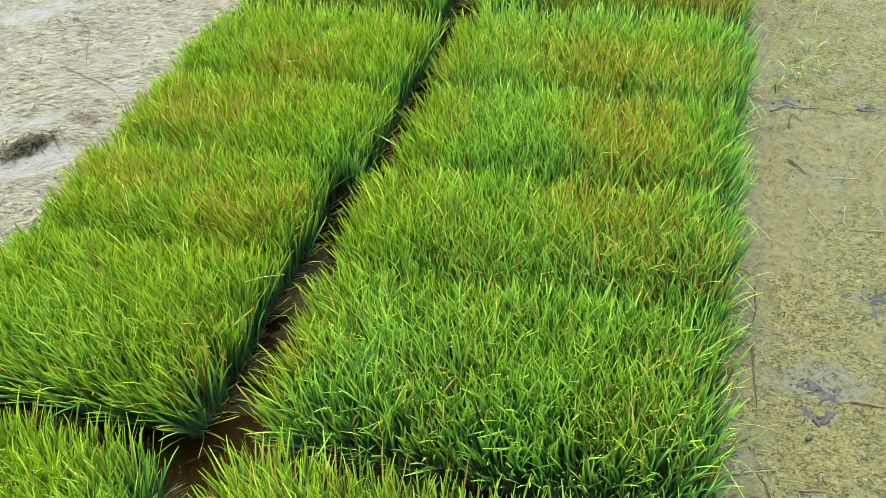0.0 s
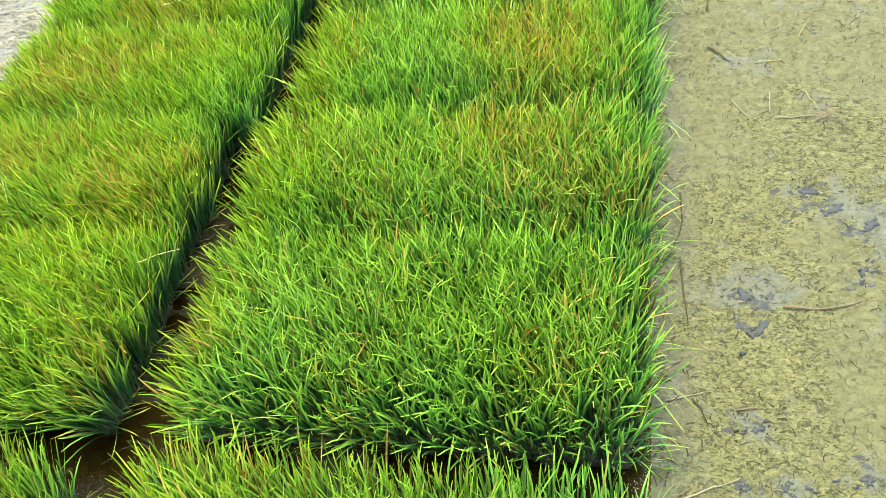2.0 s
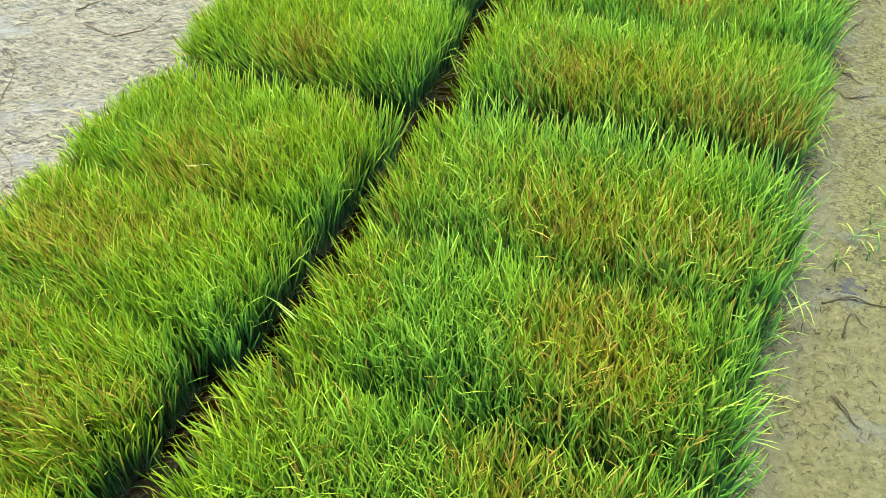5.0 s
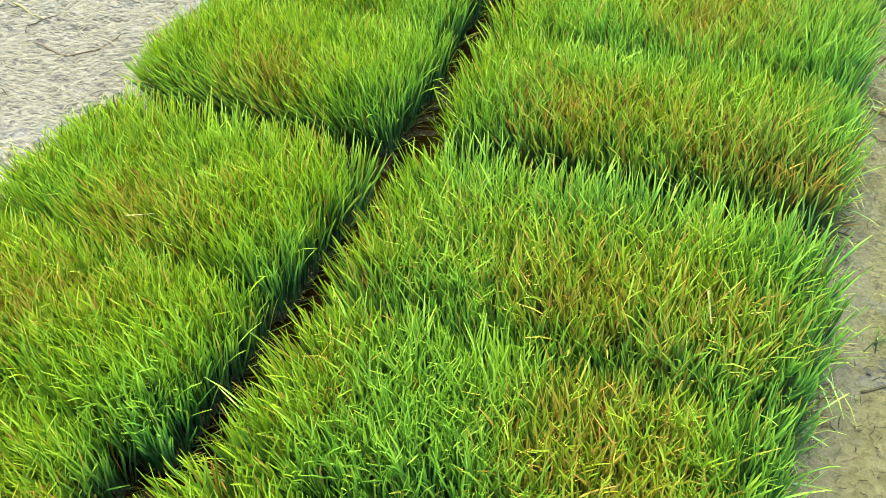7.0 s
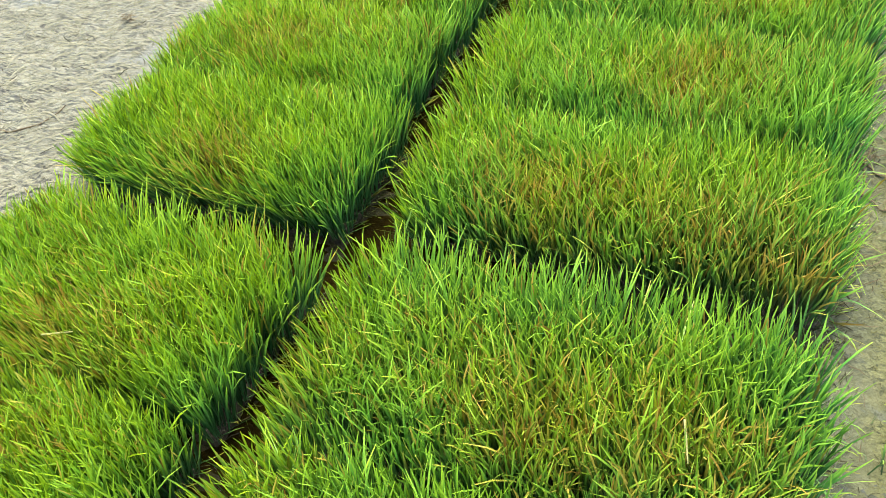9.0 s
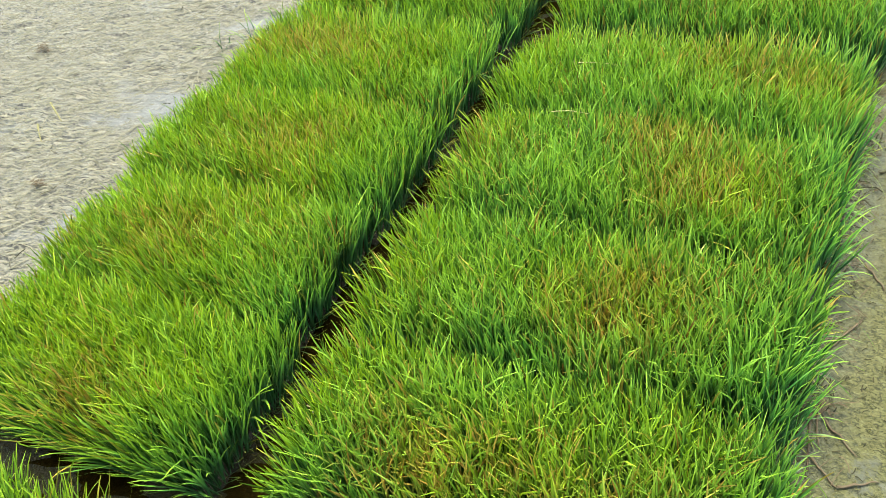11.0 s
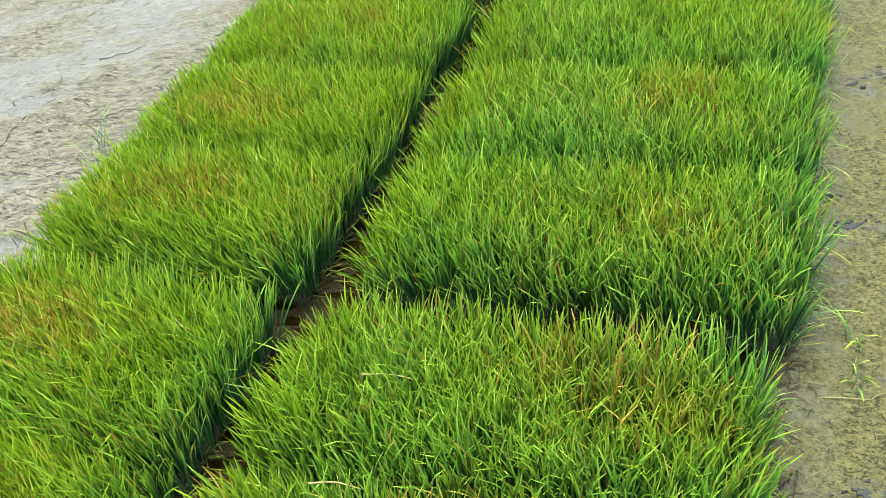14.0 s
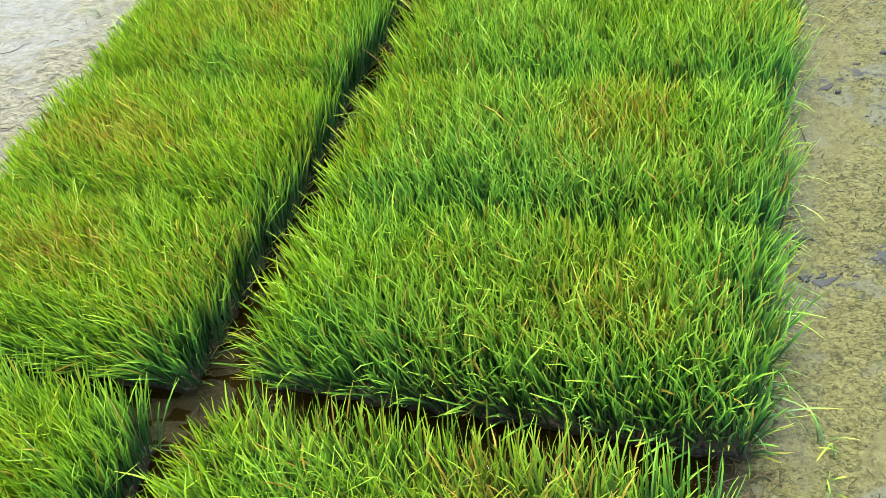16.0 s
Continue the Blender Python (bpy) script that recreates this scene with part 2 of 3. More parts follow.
# patches of torn algae with bare clay: place and size
CLODS = [(0.879, 0.403, 0.030), (0.915, 0.372, 0.028), (0.850, 0.435, 0.022), (0.756, 0.244, 0.022), (0.767, 0.200, 0.020), (0.736, 0.252, 0.014), (0.858, 0.002, 0.016),
         (0.750, 0.056, 0.014), (0.777, -0.015, 0.013), (0.732, -0.019, 0.012), (0.899, 0.294, 0.014), (0.719, 0.960, 0.018), (0.869, 0.954, 0.024),
         (0.756, 3.037, 0.020), (0.797, 3.071, 0.024), (0.891, 3.158, 0.035), (0.839, 2.973, 0.016), (0.744, 2.620, 0.028), (0.714, 2.697, 0.016),
         (0.843, 2.455, 0.018), (0.873, 2.468, 0.018), (0.809, 2.673, 0.022), (0.809, 2.314, 0.012), (0.756, 2.145, 0.018)]


def bare(x, y):
    """1 where smooth wet silt shows between the straw, or a tan crust between the algae; 0 elsewhere."""
    if x < 0:
        u, v = x * 0.9 + y * 0.45, y * 0.9 - x * 0.45
        f = noise.noise((u * 2.2, v * 5.0, 12.0)) + 0.45 * noise.noise((u * 8, v * 14, 4.0)) + 0.25 * noise.noise((u * 22, v * 34, 8.0))
        f = 0.8 * f - 0.28
        for px, py, rx, ry, turn in SILT:
            a, b = (x - px) * math.cos(turn) + (y - py) * math.sin(turn), (y - py) * math.cos(turn) - (x - px) * math.sin(turn)
            near = (a / rx) ** 2 + (b / ry) ** 2
            if near < 6:
                f += 0.75 * math.exp(-0.8 * near)
        return min(1.0, max(0.0, (f + 0.04) / 0.36))
    f = noise.noise((x * 5, y * 3.2, 16.0)) + 0.4 * noise.noise((x * 19, y * 16, 2.0)) + (0.35 if 0.60 < y < 0.93 and x > 0.72 else -0.05)
    return min(1.0, max(0.0, (f - 0.05) / 0.2))


def bed_edge(y):
    """Where the seedling bed ends towards the olive mud."""
    return 0.622 + 0.045 * min(1.0, max(0.0, (y - 1.7) / 0.6)) + 0.012 * noise.noise((y * 4, 2.0, 0.5))


def ground_height(x, y):
    z = 0.010 * noise.noise((x * 2.2, y * 2.2, 3.0)) + 0.005 * noise.noise((x * 9, y * 9, 7.0))
    inside = min(1.0, max(0.0, (x + 0.62) / 0.08)) * min(1.0, max(0.0, (0.68 - x) / 0.06))
    if x > 0.0:
        rough = 0.0035 * noise.noise((x * 30, y * 24, 1.0)) + 0.0030 * abs(noise.noise((x * 62, y * 48, 5.0))) + 0.0012 * noise.noise((x * 110, y * 90, 9.0))
    else:
        rough = (0.0115 * abs(noise.noise((x * 13 + y * 9, y * 26 - x * 10, 1.0))) + 0.0060 * abs(noise.noise((x * 24 + y * 14, y * 52 - x * 20, 5.0)))) * (1.0 - 0.75 * bare(x, y))
    return (z + rough) * (1 - 0.6 * inside) - 0.006 * inside


def build_ground():
    outer = spread(-1.9, 1.35, 0.05, 900)
    xs = np.r_[outer[outer < -1.9 - 1e-6], np.arange(-1.9, -0.56, 0.012), np.arange(-0.56, 0.60, 0.03), np.arange(0.60, 1.08, 0.006), np.arange(1.08, 1.34, 0.03), outer[outer > 1.34]]
    outer = spread(-0.5, 4.6, 0.05, 900)
    ys = np.r_[outer[outer < -0.3], np.arange(-0.3, 3.7, 0.008), outer[outer > 3.7]]
    verts = np.array([(x, y, ground_height(x, y)) for y in ys for x in xs])
    nx = len(xs)
    i, j = np.meshgrid(np.arange(nx - 1), np.arange(len(ys) - 1))
    k = (j * nx + i).ravel()
    loops = np.stack([k, k + 1, k + nx + 1, k + nx], 1).ravel()
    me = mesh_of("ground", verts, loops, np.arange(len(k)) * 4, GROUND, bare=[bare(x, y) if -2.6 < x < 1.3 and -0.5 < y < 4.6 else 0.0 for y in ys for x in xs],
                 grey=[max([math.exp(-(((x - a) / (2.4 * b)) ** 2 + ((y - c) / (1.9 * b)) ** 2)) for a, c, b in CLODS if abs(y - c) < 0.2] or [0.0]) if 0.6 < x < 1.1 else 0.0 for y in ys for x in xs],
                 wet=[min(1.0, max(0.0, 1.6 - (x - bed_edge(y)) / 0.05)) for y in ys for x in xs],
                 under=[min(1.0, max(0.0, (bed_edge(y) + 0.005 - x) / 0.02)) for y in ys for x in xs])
    return tagged(new("ground", me), "flat wet field mud strewn with bleached straw", "ground", kind="structure")


build_ground()


def build_water():
    me = mesh_of("water", [(-0.56, -0.9, 0), (0.63, -0.9, 0), (0.63, 4.5, 0), (-0.56, 4.5, 0)], [0, 1, 2, 3], [0], WATER)
    ob = new("water", me)
    ob.location.z = -0.004
    ob.visible_shadow = False
    return tagged(ob, "thin brown standing water between the seedling mats", "water", kind="structure")


build_water()

# ---- seedling mats ----
S = 1.12
# each bed's cross joints, and the two sides of each mat
RIGHT = [(-0.56, -0.31, 0.040, 0.55), (-0.31, -0.075, 0.040, 0.55),
         (-0.014, 0.25, 0.046, 0.545), (0.25, 0.47, 0.046, 0.548), (0.47, 0.70, 0.059, 0.55), (0.70, 0.960, 0.052, 0.555),
         (1.04, 1.265, 0.046, 0.552), (1.265, 1.51, 0.030, 0.55), (1.51, 1.765, 0.034, 0.56), (1.765, 2.012, 0.029, 0.565),
         (2.085, 2.345, 0.040, 0.60), (2.345, 2.615, 0.036, 0.605), (2.615, 2.88, 0.031, 0.605), (2.88, 3.14, 0.025, 0.60),
         (3.21, 3.47, 0.025, 0.60), (3.47, 3.73, 0.025, 0.60), (3.73, 3.99, 0.025, 0.60)]
LEFT = [(-0.56, -0.31, -0.46, -0.06), (-0.31, -0.095, -0.46, -0.055),
        (-0.016, 0.25, -0.46, -0.052), (0.25, 0.46, -0.455, -0.053), (0.46, 0.682, -0.46, -0.024), (0.69, 0.925, -0.460, -0.022),
        (1.015, 1.24, -0.475, -0.038), (1.24, 1.48, -0.49, -0.060), (1.48, 1.735, -0.52, -0.054), (1.735, 2.0, -0.525, -0.059),
        (2.06, 2.325, -0.53, -0.054), (2.325, 2.595, -0.53, -0.049), (2.595, 2.86, -0.535, -0.055), (2.86, 3.12, -0.54, -0.064),
        (3.19, 3.45, -0.54, -0.05), (3.45, 3.71, -0.54, -0.05), (3.71, 3.97, -0.54, -0.05)]
SOIL_TOP = 0.008


def soil_block(w, d, rng):
    """A thin slab of matted roots and soil with ragged, rounded edges."""
    nx, ny = 30, 16
    ring = []
    for k in range(nx):
        ring.append((-w / 2 + w * k / nx, -d / 2))
    for k in range(ny):
        ring.append((w / 2, -d / 2 + d * k / ny))
    for k in range(nx):
        ring.append((w / 2 - w * k / nx, d / 2))
    for k in range(ny):
        ring.append((-w / 2, d / 2 - d * k / ny))
    ring = np.array(ring) + rng.normal(0, 0.003, (len(ring), 2))
    n = len(ring)
    rows = [(1.012, -0.012), (1.008, 0.001), (0.99, 0.006), (0.96, SOIL_TOP)]
    verts = [(x * f + rng.normal(0, 0.001), y * f + rng.normal(0, 0.001), z) for f, z in rows for x, y in ring] + [(0, 0, SOIL_TOP)]
    faces = [(r * n + k, r * n + (k + 1) % n, (r + 1) * n + (k + 1) % n, (r + 1) * n + k) for r in range(3) for k in range(n)]
    faces += [(3 * n + k, 3 * n + (k + 1) % n, 4 * n) for k in range(n)]
    loops = [v for f in faces for v in f]
    sizes = np.array([len(f) for f in faces])
    return mesh_of("soil_block", verts, loops, np.r_[0, np.cumsum(sizes)[:-1]], SOIL)


# where the leaf tips have turned rusty
RUSTY = [(0.47, 0.65), (0.44, 0.45), (0.50, 0.90), (0.56, 0.35), (0.45, 0.73), (0.23, 1.24), (0.45, 1.22), (0.54, 1.20), (0.38, 1.56),
         (0.38, 0.87), (0.51, 0.88), (0.44, 1.82), (0.50, 2.14), (0.36, 1.53), (0.35, 1.92), (0.53, 2.46), (0.45, 2.83), (0.41, 2.19),
         (-0.25, 0.82), (-0.19, 0.36), (-0.28, 0.64), (-0.37, 0.61), (-0.37, 0.41), (-0.36, 1.49), (-0.31, 1.78), (-0.37, 2.13),
         (-0.28, 1.21), (-0.45, 2.13), (-0.39, 2.45), (-0.35, 2.73), (-0.44, 2.74), (-0.28, 3.08), (-0.32, 2.47)]


def dryness(x, y):
    """How withered the leaf tips are: patches with ragged rims, and a little everywhere."""
    blot = np.zeros(len(x))
    for px, py in RUSTY:
        blot = np.maximum(blot, np.exp(-(((x - px) / 0.095) ** 2 + ((y - py) / 0.060) ** 2)))
    ragged = smooth_noise(x, y, 30.0, 9.0)
    return np.clip(0.66 * blot * (0.8 + 1.1 * ragged) + 0.26 * smooth_noise(x, y, 6.0, 4.0) + 0.07, 0, 1)


def seedlings(w, d, cx, cy, open_sides, droopers, fade, rng, count):
    """The standing leaves of one mat, two from each plant; open_sides: how far the leaves lean out at -x, +x, -y, +y; droopers: long leaves hanging out at +x."""
    cols = int(round(math.sqrt(count * w / d)))
    rows = int(round(count / cols))
    gx, gy = np.meshgrid((np.arange(cols) + 0.5) / cols - 0.5, (np.arange(rows) + 0.5) / rows - 0.5)
    plants = gx.size
    n = 2 * plants
    x = np.repeat(gx.ravel() * (w + 0.006) + rng.normal(0, 0.5 * w / cols, plants), 2) + rng.normal(0, 0.0012, n)
    y = np.repeat(gy.ravel() * d + rng.normal(0, 0.5 * d / rows, plants), 2) + rng.normal(0, 0.0012, n)
    x, y = np.clip(x, -w / 2 - 0.004, w / 2 + 0.004), np.clip(y, -d / 2, d / 2)
    drift = 0.007 * smooth_noise(np.full(n, cx), y + cy, 13, 40.0) + 0.006 * smooth_noise(np.full(n, cx), y + cy, 37, 45.0)
    x = x + drift * np.abs(2 * x / w) ** 4
    gap = np.stack([x + w / 2, w / 2 - x, y + d / 2, d / 2 - y], 1)
    near = np.clip(1 - gap / np.array([0.045, 0.035, 0.045, 0.045]), 0, 1) ** 1.2
    push = near * np.array(open_sides) * rng.uniform(0.2, 1.5, (n, 4))
    lean = np.stack([push[:, 1] - push[:, 0], push[:, 3] - push[:, 2]], 1)
    sway = np.stack([smooth_noise(x + cx, y + cy, 8, 20.0), smooth_noise(x + cx, y + cy, 8, 33.0)], 1)
    calm = 1 - 0.5 * near.max(1)
    tuft = np.stack([smooth_noise(x + cx, y + cy, 34, 61.0), smooth_noise(x + cx, y + cy, 34, 83.0)], 1)
    tilt = lean + (0.11 * sway + 0.11 * tuft + np.repeat(rng.normal(0, 0.09, (plants, 2)), 2, 0) + rng.normal(0, 0.075, (n, 2))) * calm[:, None]
    up = unit(np.column_stack([tilt, np.ones(n)]))
    fall = 1 - (0.18 if fade > 0.4 else 0.10) * near[:, 0] - (0.06 if fade > 0.4 else 0.16) * near[:, 1] - 0.16 * near[:, 2] - (0.12 if open_sides[3] > 0.1 else 0.22) * near[:, 3]
    tall = 0.124 * (1 + 0.13 * smooth_noise(x + cx, y + cy, 11, 50.0)) * fall
    length = tall * np.repeat(rng.normal(1.0, 0.035, plants), 2) * np.where(rng.random(n) < 0.2, rng.uniform(0.70, 0.92, n), rng.normal(0.97, 0.04, n)).clip(0.5, 1.04) / up[:, 2] ** 0.5
    turn = rng.uniform(0, 2 * np.pi, n)
    out = np.column_stack([np.cos(turn), np.sin(turn), np.zeros(n)])
    curl = np.abs(rng.normal(0.08, 0.13, n)) * calm
    limp = rng.random(n) < 0.05
    curl[limp] += rng.uniform(0.15, 0.50, limp.sum()) * calm[limp]
    hook = np.column_stack([rng.normal(0, 0.17, (n, 2)) * calm[:, None], np.zeros(n)])
    bend = out * curl[:, None] + np.column_stack([lean * 0.35, -0.5 * curl**2])
    spin = turn + np.pi / 2 + rng.normal(0, 0.5, n)
    side = np.column_stack([np.cos(spin), np.sin(spin), rng.normal(0, 0.12, n)])
    width = rng.uniform(0.0021, 0.0032, n)
    droop = np.zeros(n)
    wilt = dryness(x + cx, y + cy)
    dry = np.where(rng.random(n) < wilt * 0.78, rng.uniform(0.35, 1.0, n), 0.40 * wilt * rng.random(n))
    tipped = rng.random(n) < 0.025
    dry[tipped] = rng.uniform(0.4, 0.9, tipped.sum())
    if droopers:
        k = rng.choice(np.where(near[:, 1] > 0.35)[0], droopers, replace=False)
        up[k] = unit(np.column_stack([rng.uniform(0.2, 0.75, droopers), rng.normal(0, 0.45, droopers), np.ones(droopers)]))
        bend[k] = np.column_stack([rng.uniform(0.05, 0.40, droopers), rng.normal(0, 0.25, droopers), np.zeros(droopers)])
        length[k] = rng.uniform(0.06, 0.105, droopers)
        droop[k] = rng.uniform(0.55, 0.95, droopers)
        width[k] = rng.uniform(0.0013, 0.0022, droopers)
        dry[k] = rng.uniform(0.0, 0.35, droopers)
    rim = np.clip(1 - gap / 0.09, 0, 1)
    pale = np.clip(fade + 0.50 * smooth_noise(x + cx, y + cy, 5.0, 71.0) + 0.55 * wilt + np.where(fade > 0.4, 0.9 * rim[:, 0] + 0.1 - 0.45 * rim[:, 1], 0.15 * rim[:, 0] + 0.30 * rim[:, 1]) - 0.35 * rim[:, 2], 0, 1) * rng.uniform(0.4, 1.15, n)
    # short dead leaves sticking out along the sides
    edge = np.where(near[:, :2].max(1) > 0.55)[0]
    dead = rng.choice(edge, min(len(edge), 120), replace=False)
    outward = np.where(near[dead, 1] > near[dead, 0], 1.0, -1.0)
    up[dead] = unit(np.column_stack([outward * rng.uniform(0.5, 1.4, len(dead)), rng.normal(0, 0.45, len(dead)), rng.uniform(0.3, 0.9, len(dead))]))
    length[dead] = rng.uniform(0.03, 0.06, len(dead))
    width[dead] = rng.uniform(0.0010, 0.0019, len(dead))
    dry[dead] = rng.uniform(0.2, 0.7, len(dead))
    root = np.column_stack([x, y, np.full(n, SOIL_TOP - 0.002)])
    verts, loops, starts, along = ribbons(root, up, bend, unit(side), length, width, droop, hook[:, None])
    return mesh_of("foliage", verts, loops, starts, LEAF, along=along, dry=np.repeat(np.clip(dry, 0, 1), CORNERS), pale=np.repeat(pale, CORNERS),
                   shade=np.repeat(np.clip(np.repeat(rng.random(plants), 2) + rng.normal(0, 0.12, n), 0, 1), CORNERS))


def build_mat(spec, column, k, rows):
    y0, y1, x0, x1 = (v * S for v in spec)
    rng = np.random.default_rng(1000 * column + k)
    cx, cy, w, d = (x0 + x1) / 2, (y0 + y1) / 2, x1 - x0, y1 - y0
    base = new("seedling_mat")
    base.location = (cx, cy, 0)
    open_before = k == 0 or rows[k - 1][1] < spec[0] - 0.02
    open_after = k == len(rows) - 1 or rows[k + 1][0] > spec[1] + 0.02
    before, after = 0.33 if open_before else 0.07, 0.32 if open_after else 0.05
    sides = (0.22, 0.18, before, after) if column == 0 else (0.07, 0.18, before, after)
    part("soil_block", soil_block(w - 0.016, d - 0.026, rng), base, "dark root-matted soil")
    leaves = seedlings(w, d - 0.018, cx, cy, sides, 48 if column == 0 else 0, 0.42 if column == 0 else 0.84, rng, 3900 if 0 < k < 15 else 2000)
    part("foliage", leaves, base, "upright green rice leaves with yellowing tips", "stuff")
    rusty = any(x0 < px < x1 and y0 < py < y1 for px, py in RUSTY)
    label = ("yellowish-green" if column else "bright green") + (" mat of rice seedlings with rusty brown patches" if rusty else " mat of rice seedlings on wet mud")
    return tagged(base, label, "seedling mat", "seedling mats in two beds")


for column, rows in enumerate((RIGHT, LEFT)):
    for k, spec in enumerate(rows):
        build_mat(spec, column, k, rows)


# ---- litter ----
def strips(n, xs, ys, length, width, rng, aim, spread_, keep, lift, arch, material, name):
    """Short flat strips of dead leaf lying on the mud."""
    x, y = rng.uniform(*xs, n), rng.uniform(*ys, n)
    m = keep(x, y) > rng.random(n)
    x, y = x[m], y[m]
    n = len(x)
    a = rng.normal(aim, spread_, n)
    size, half = rng.uniform(*length, n), rng.uniform(*width, n) / 2
    crook = rng.normal(0, 0.16, n)
    verts = np.empty((n, 4, 2, 3))
    for k, f in enumerate((-0.5, -0.17, 0.17, 0.5)):
        b = a + crook * f * 2
        px, py = x + np.cos(b) * size * f, y + np.sin(b) * size * f
        hump = (0.25 - f * f) * arch * size * rng.uniform(-0.2, 1, n)
        z = np.array([ground_height(u, v) for u, v in zip(px, py)]) + lift + np.maximum(hump, 0) + rng.uniform(0, 0.003, n)
        roll = rng.normal(0, 0.4 if arch > 0.15 else 0.12, n)
        sx, sy = -np.sin(b) * half * np.cos(roll), np.cos(b) * half * np.cos(roll)
        sz = np.abs(np.sin(roll)) * half
        verts[:, k, 0] = np.column_stack([px - sx, py - sy, z])
        verts[:, k, 1] = np.column_stack([px + sx, py + sy, z + sz * 2])
    loops = (np.arange(n)[:, None] * 8 + np.array([0, 1, 3, 2, 2, 3, 5, 4, 4, 5, 7, 6])).ravel()
    starts = (np.arange(n)[:, None] * 12 + np.array([0, 4, 8])).ravel()
    return new(name, mesh_of(name, verts.reshape(-1, 3), loops, starts, material))


def patchy(scale, shift, low, high, base=0.0):
    return lambda x, y: base + np.clip((smooth_noise(x, y, scale, shift) - low) / (high - low), 0, 1)


rng = np.random.default_rng(5)
strawy = lambda x, y: np.array([1.0 - 0.72 * bare(u, v) for u, v in zip(x, y)])
tagged(strips(64000, (-2.6, -0.54), (-0.1, 4.9), (0.009, 0.028), (0.0010, 0.0026), rng, 0.60, 0.5, strawy, 0.0005, 0.22, STRAW, "straw_litter"),
       "bleached flattened straw lying on pale drying mud", "straw", kind="stuff")
tagged(strips(700, (-2.2, -0.56), (0.3, 4.2), (0.04, 0.11), (0.0014, 0.0030), rng, 0.7, 0.7, strawy, 0.004, 0.10, STRAW, "straw_stalks"),
       "longer bleached stalks tangled over flattened straw", "straw", kind="stuff")
tagged(strips(3200, (-2.6, -0.54), (-0.1, 4.9), (0.006, 0.04), (0.0009, 0.0022), rng, 0.4, 1.0, patchy(3.4, 8.0, -0.1, 0.4, 0.1), 0.003, 0.3, DARK_BITS, "dark_litter"),
       "dark rotting stalks scattered over pale mud", "plant litter", kind="stuff")
crusty = lambda x, y: np.array([1.0 - 0.75 * bare(u, v) for u, v in zip(x, y)]) * (0.3 + 0.7 * np.clip((x - 0.66) / 0.05, 0, 1)) * (0.35 + np.clip(1.5 * smooth_noise(x, y, 14, 3.0) + 0.4, 0, 0.65))
tagged(strips(26000, (0.64, 1.12), (-0.4, 3.8), (0.002, 0.007), (0.0005, 0.0013), rng, 0.2, 1.0, crusty, -0.0004, 0.12, GREEN_BITS, "leaf_litter"),
       "small olive leaf bits and algae on mud", "plant litter", kind="stuff")
tagged(strips(9000, (0.63, 1.15), (-0.4, 3.9), (0.003, 0.013), (0.0006, 0.0016), rng, 0.3, 1.2, patchy(6.0, 13.0, -0.25, 0.4, 0.15), 0.0, 0.15, DARK_BITS, "mud_crumbs"),
       "small dark rotting crumbs on olive mud", "plant litter", kind="stuff")
tagged(strips(1100, (0.615, 0.69), (-0.4, 3.9), (0.008, 0.035), (0.0006, 0.0014), rng, 0.6, 1.1, patchy(5.0, 23.0, -0.2, 0.5, 0.3), 0.002, 0.4, TWIG, "edge_litter"),
       "dead roots and stems along the seedling bed", "plant litter", kind="stuff")
foot = lambda x, y: np.array([1.0 - min(1.0, abs(u - bed_edge(v) - 0.008) / 0.03) for u, v in zip(x, y)]) * (0.35 + np.clip(1.4 * smooth_noise(x, y, 7, 29.0) + 0.2, 0, 0.65))
tagged(strips(9000, (0.58, 0.74), (-0.4, 3.9), (0.008, 0.034), (0.0008, 0.0020), rng, 0.7, 1.1, foot, 0.001, 0.5, DARK_BITS, "edge_roots"),
       "dark tangled roots at the foot of the seedling bed", "plant litter", kind="stuff")
tagged(strips(220, (-0.06, 0.04), (-0.6, 4.4), (0.015, 0.05), (0.0008, 0.002), rng, 0.5, 1.0, patchy(5.0, 43.0, -0.4, 0.4, 0.2), 0.004, 0.4, DARK_BITS, "channel_litter"),
       "dead brown roots lying in the muddy channel", "plant litter", kind="stuff")


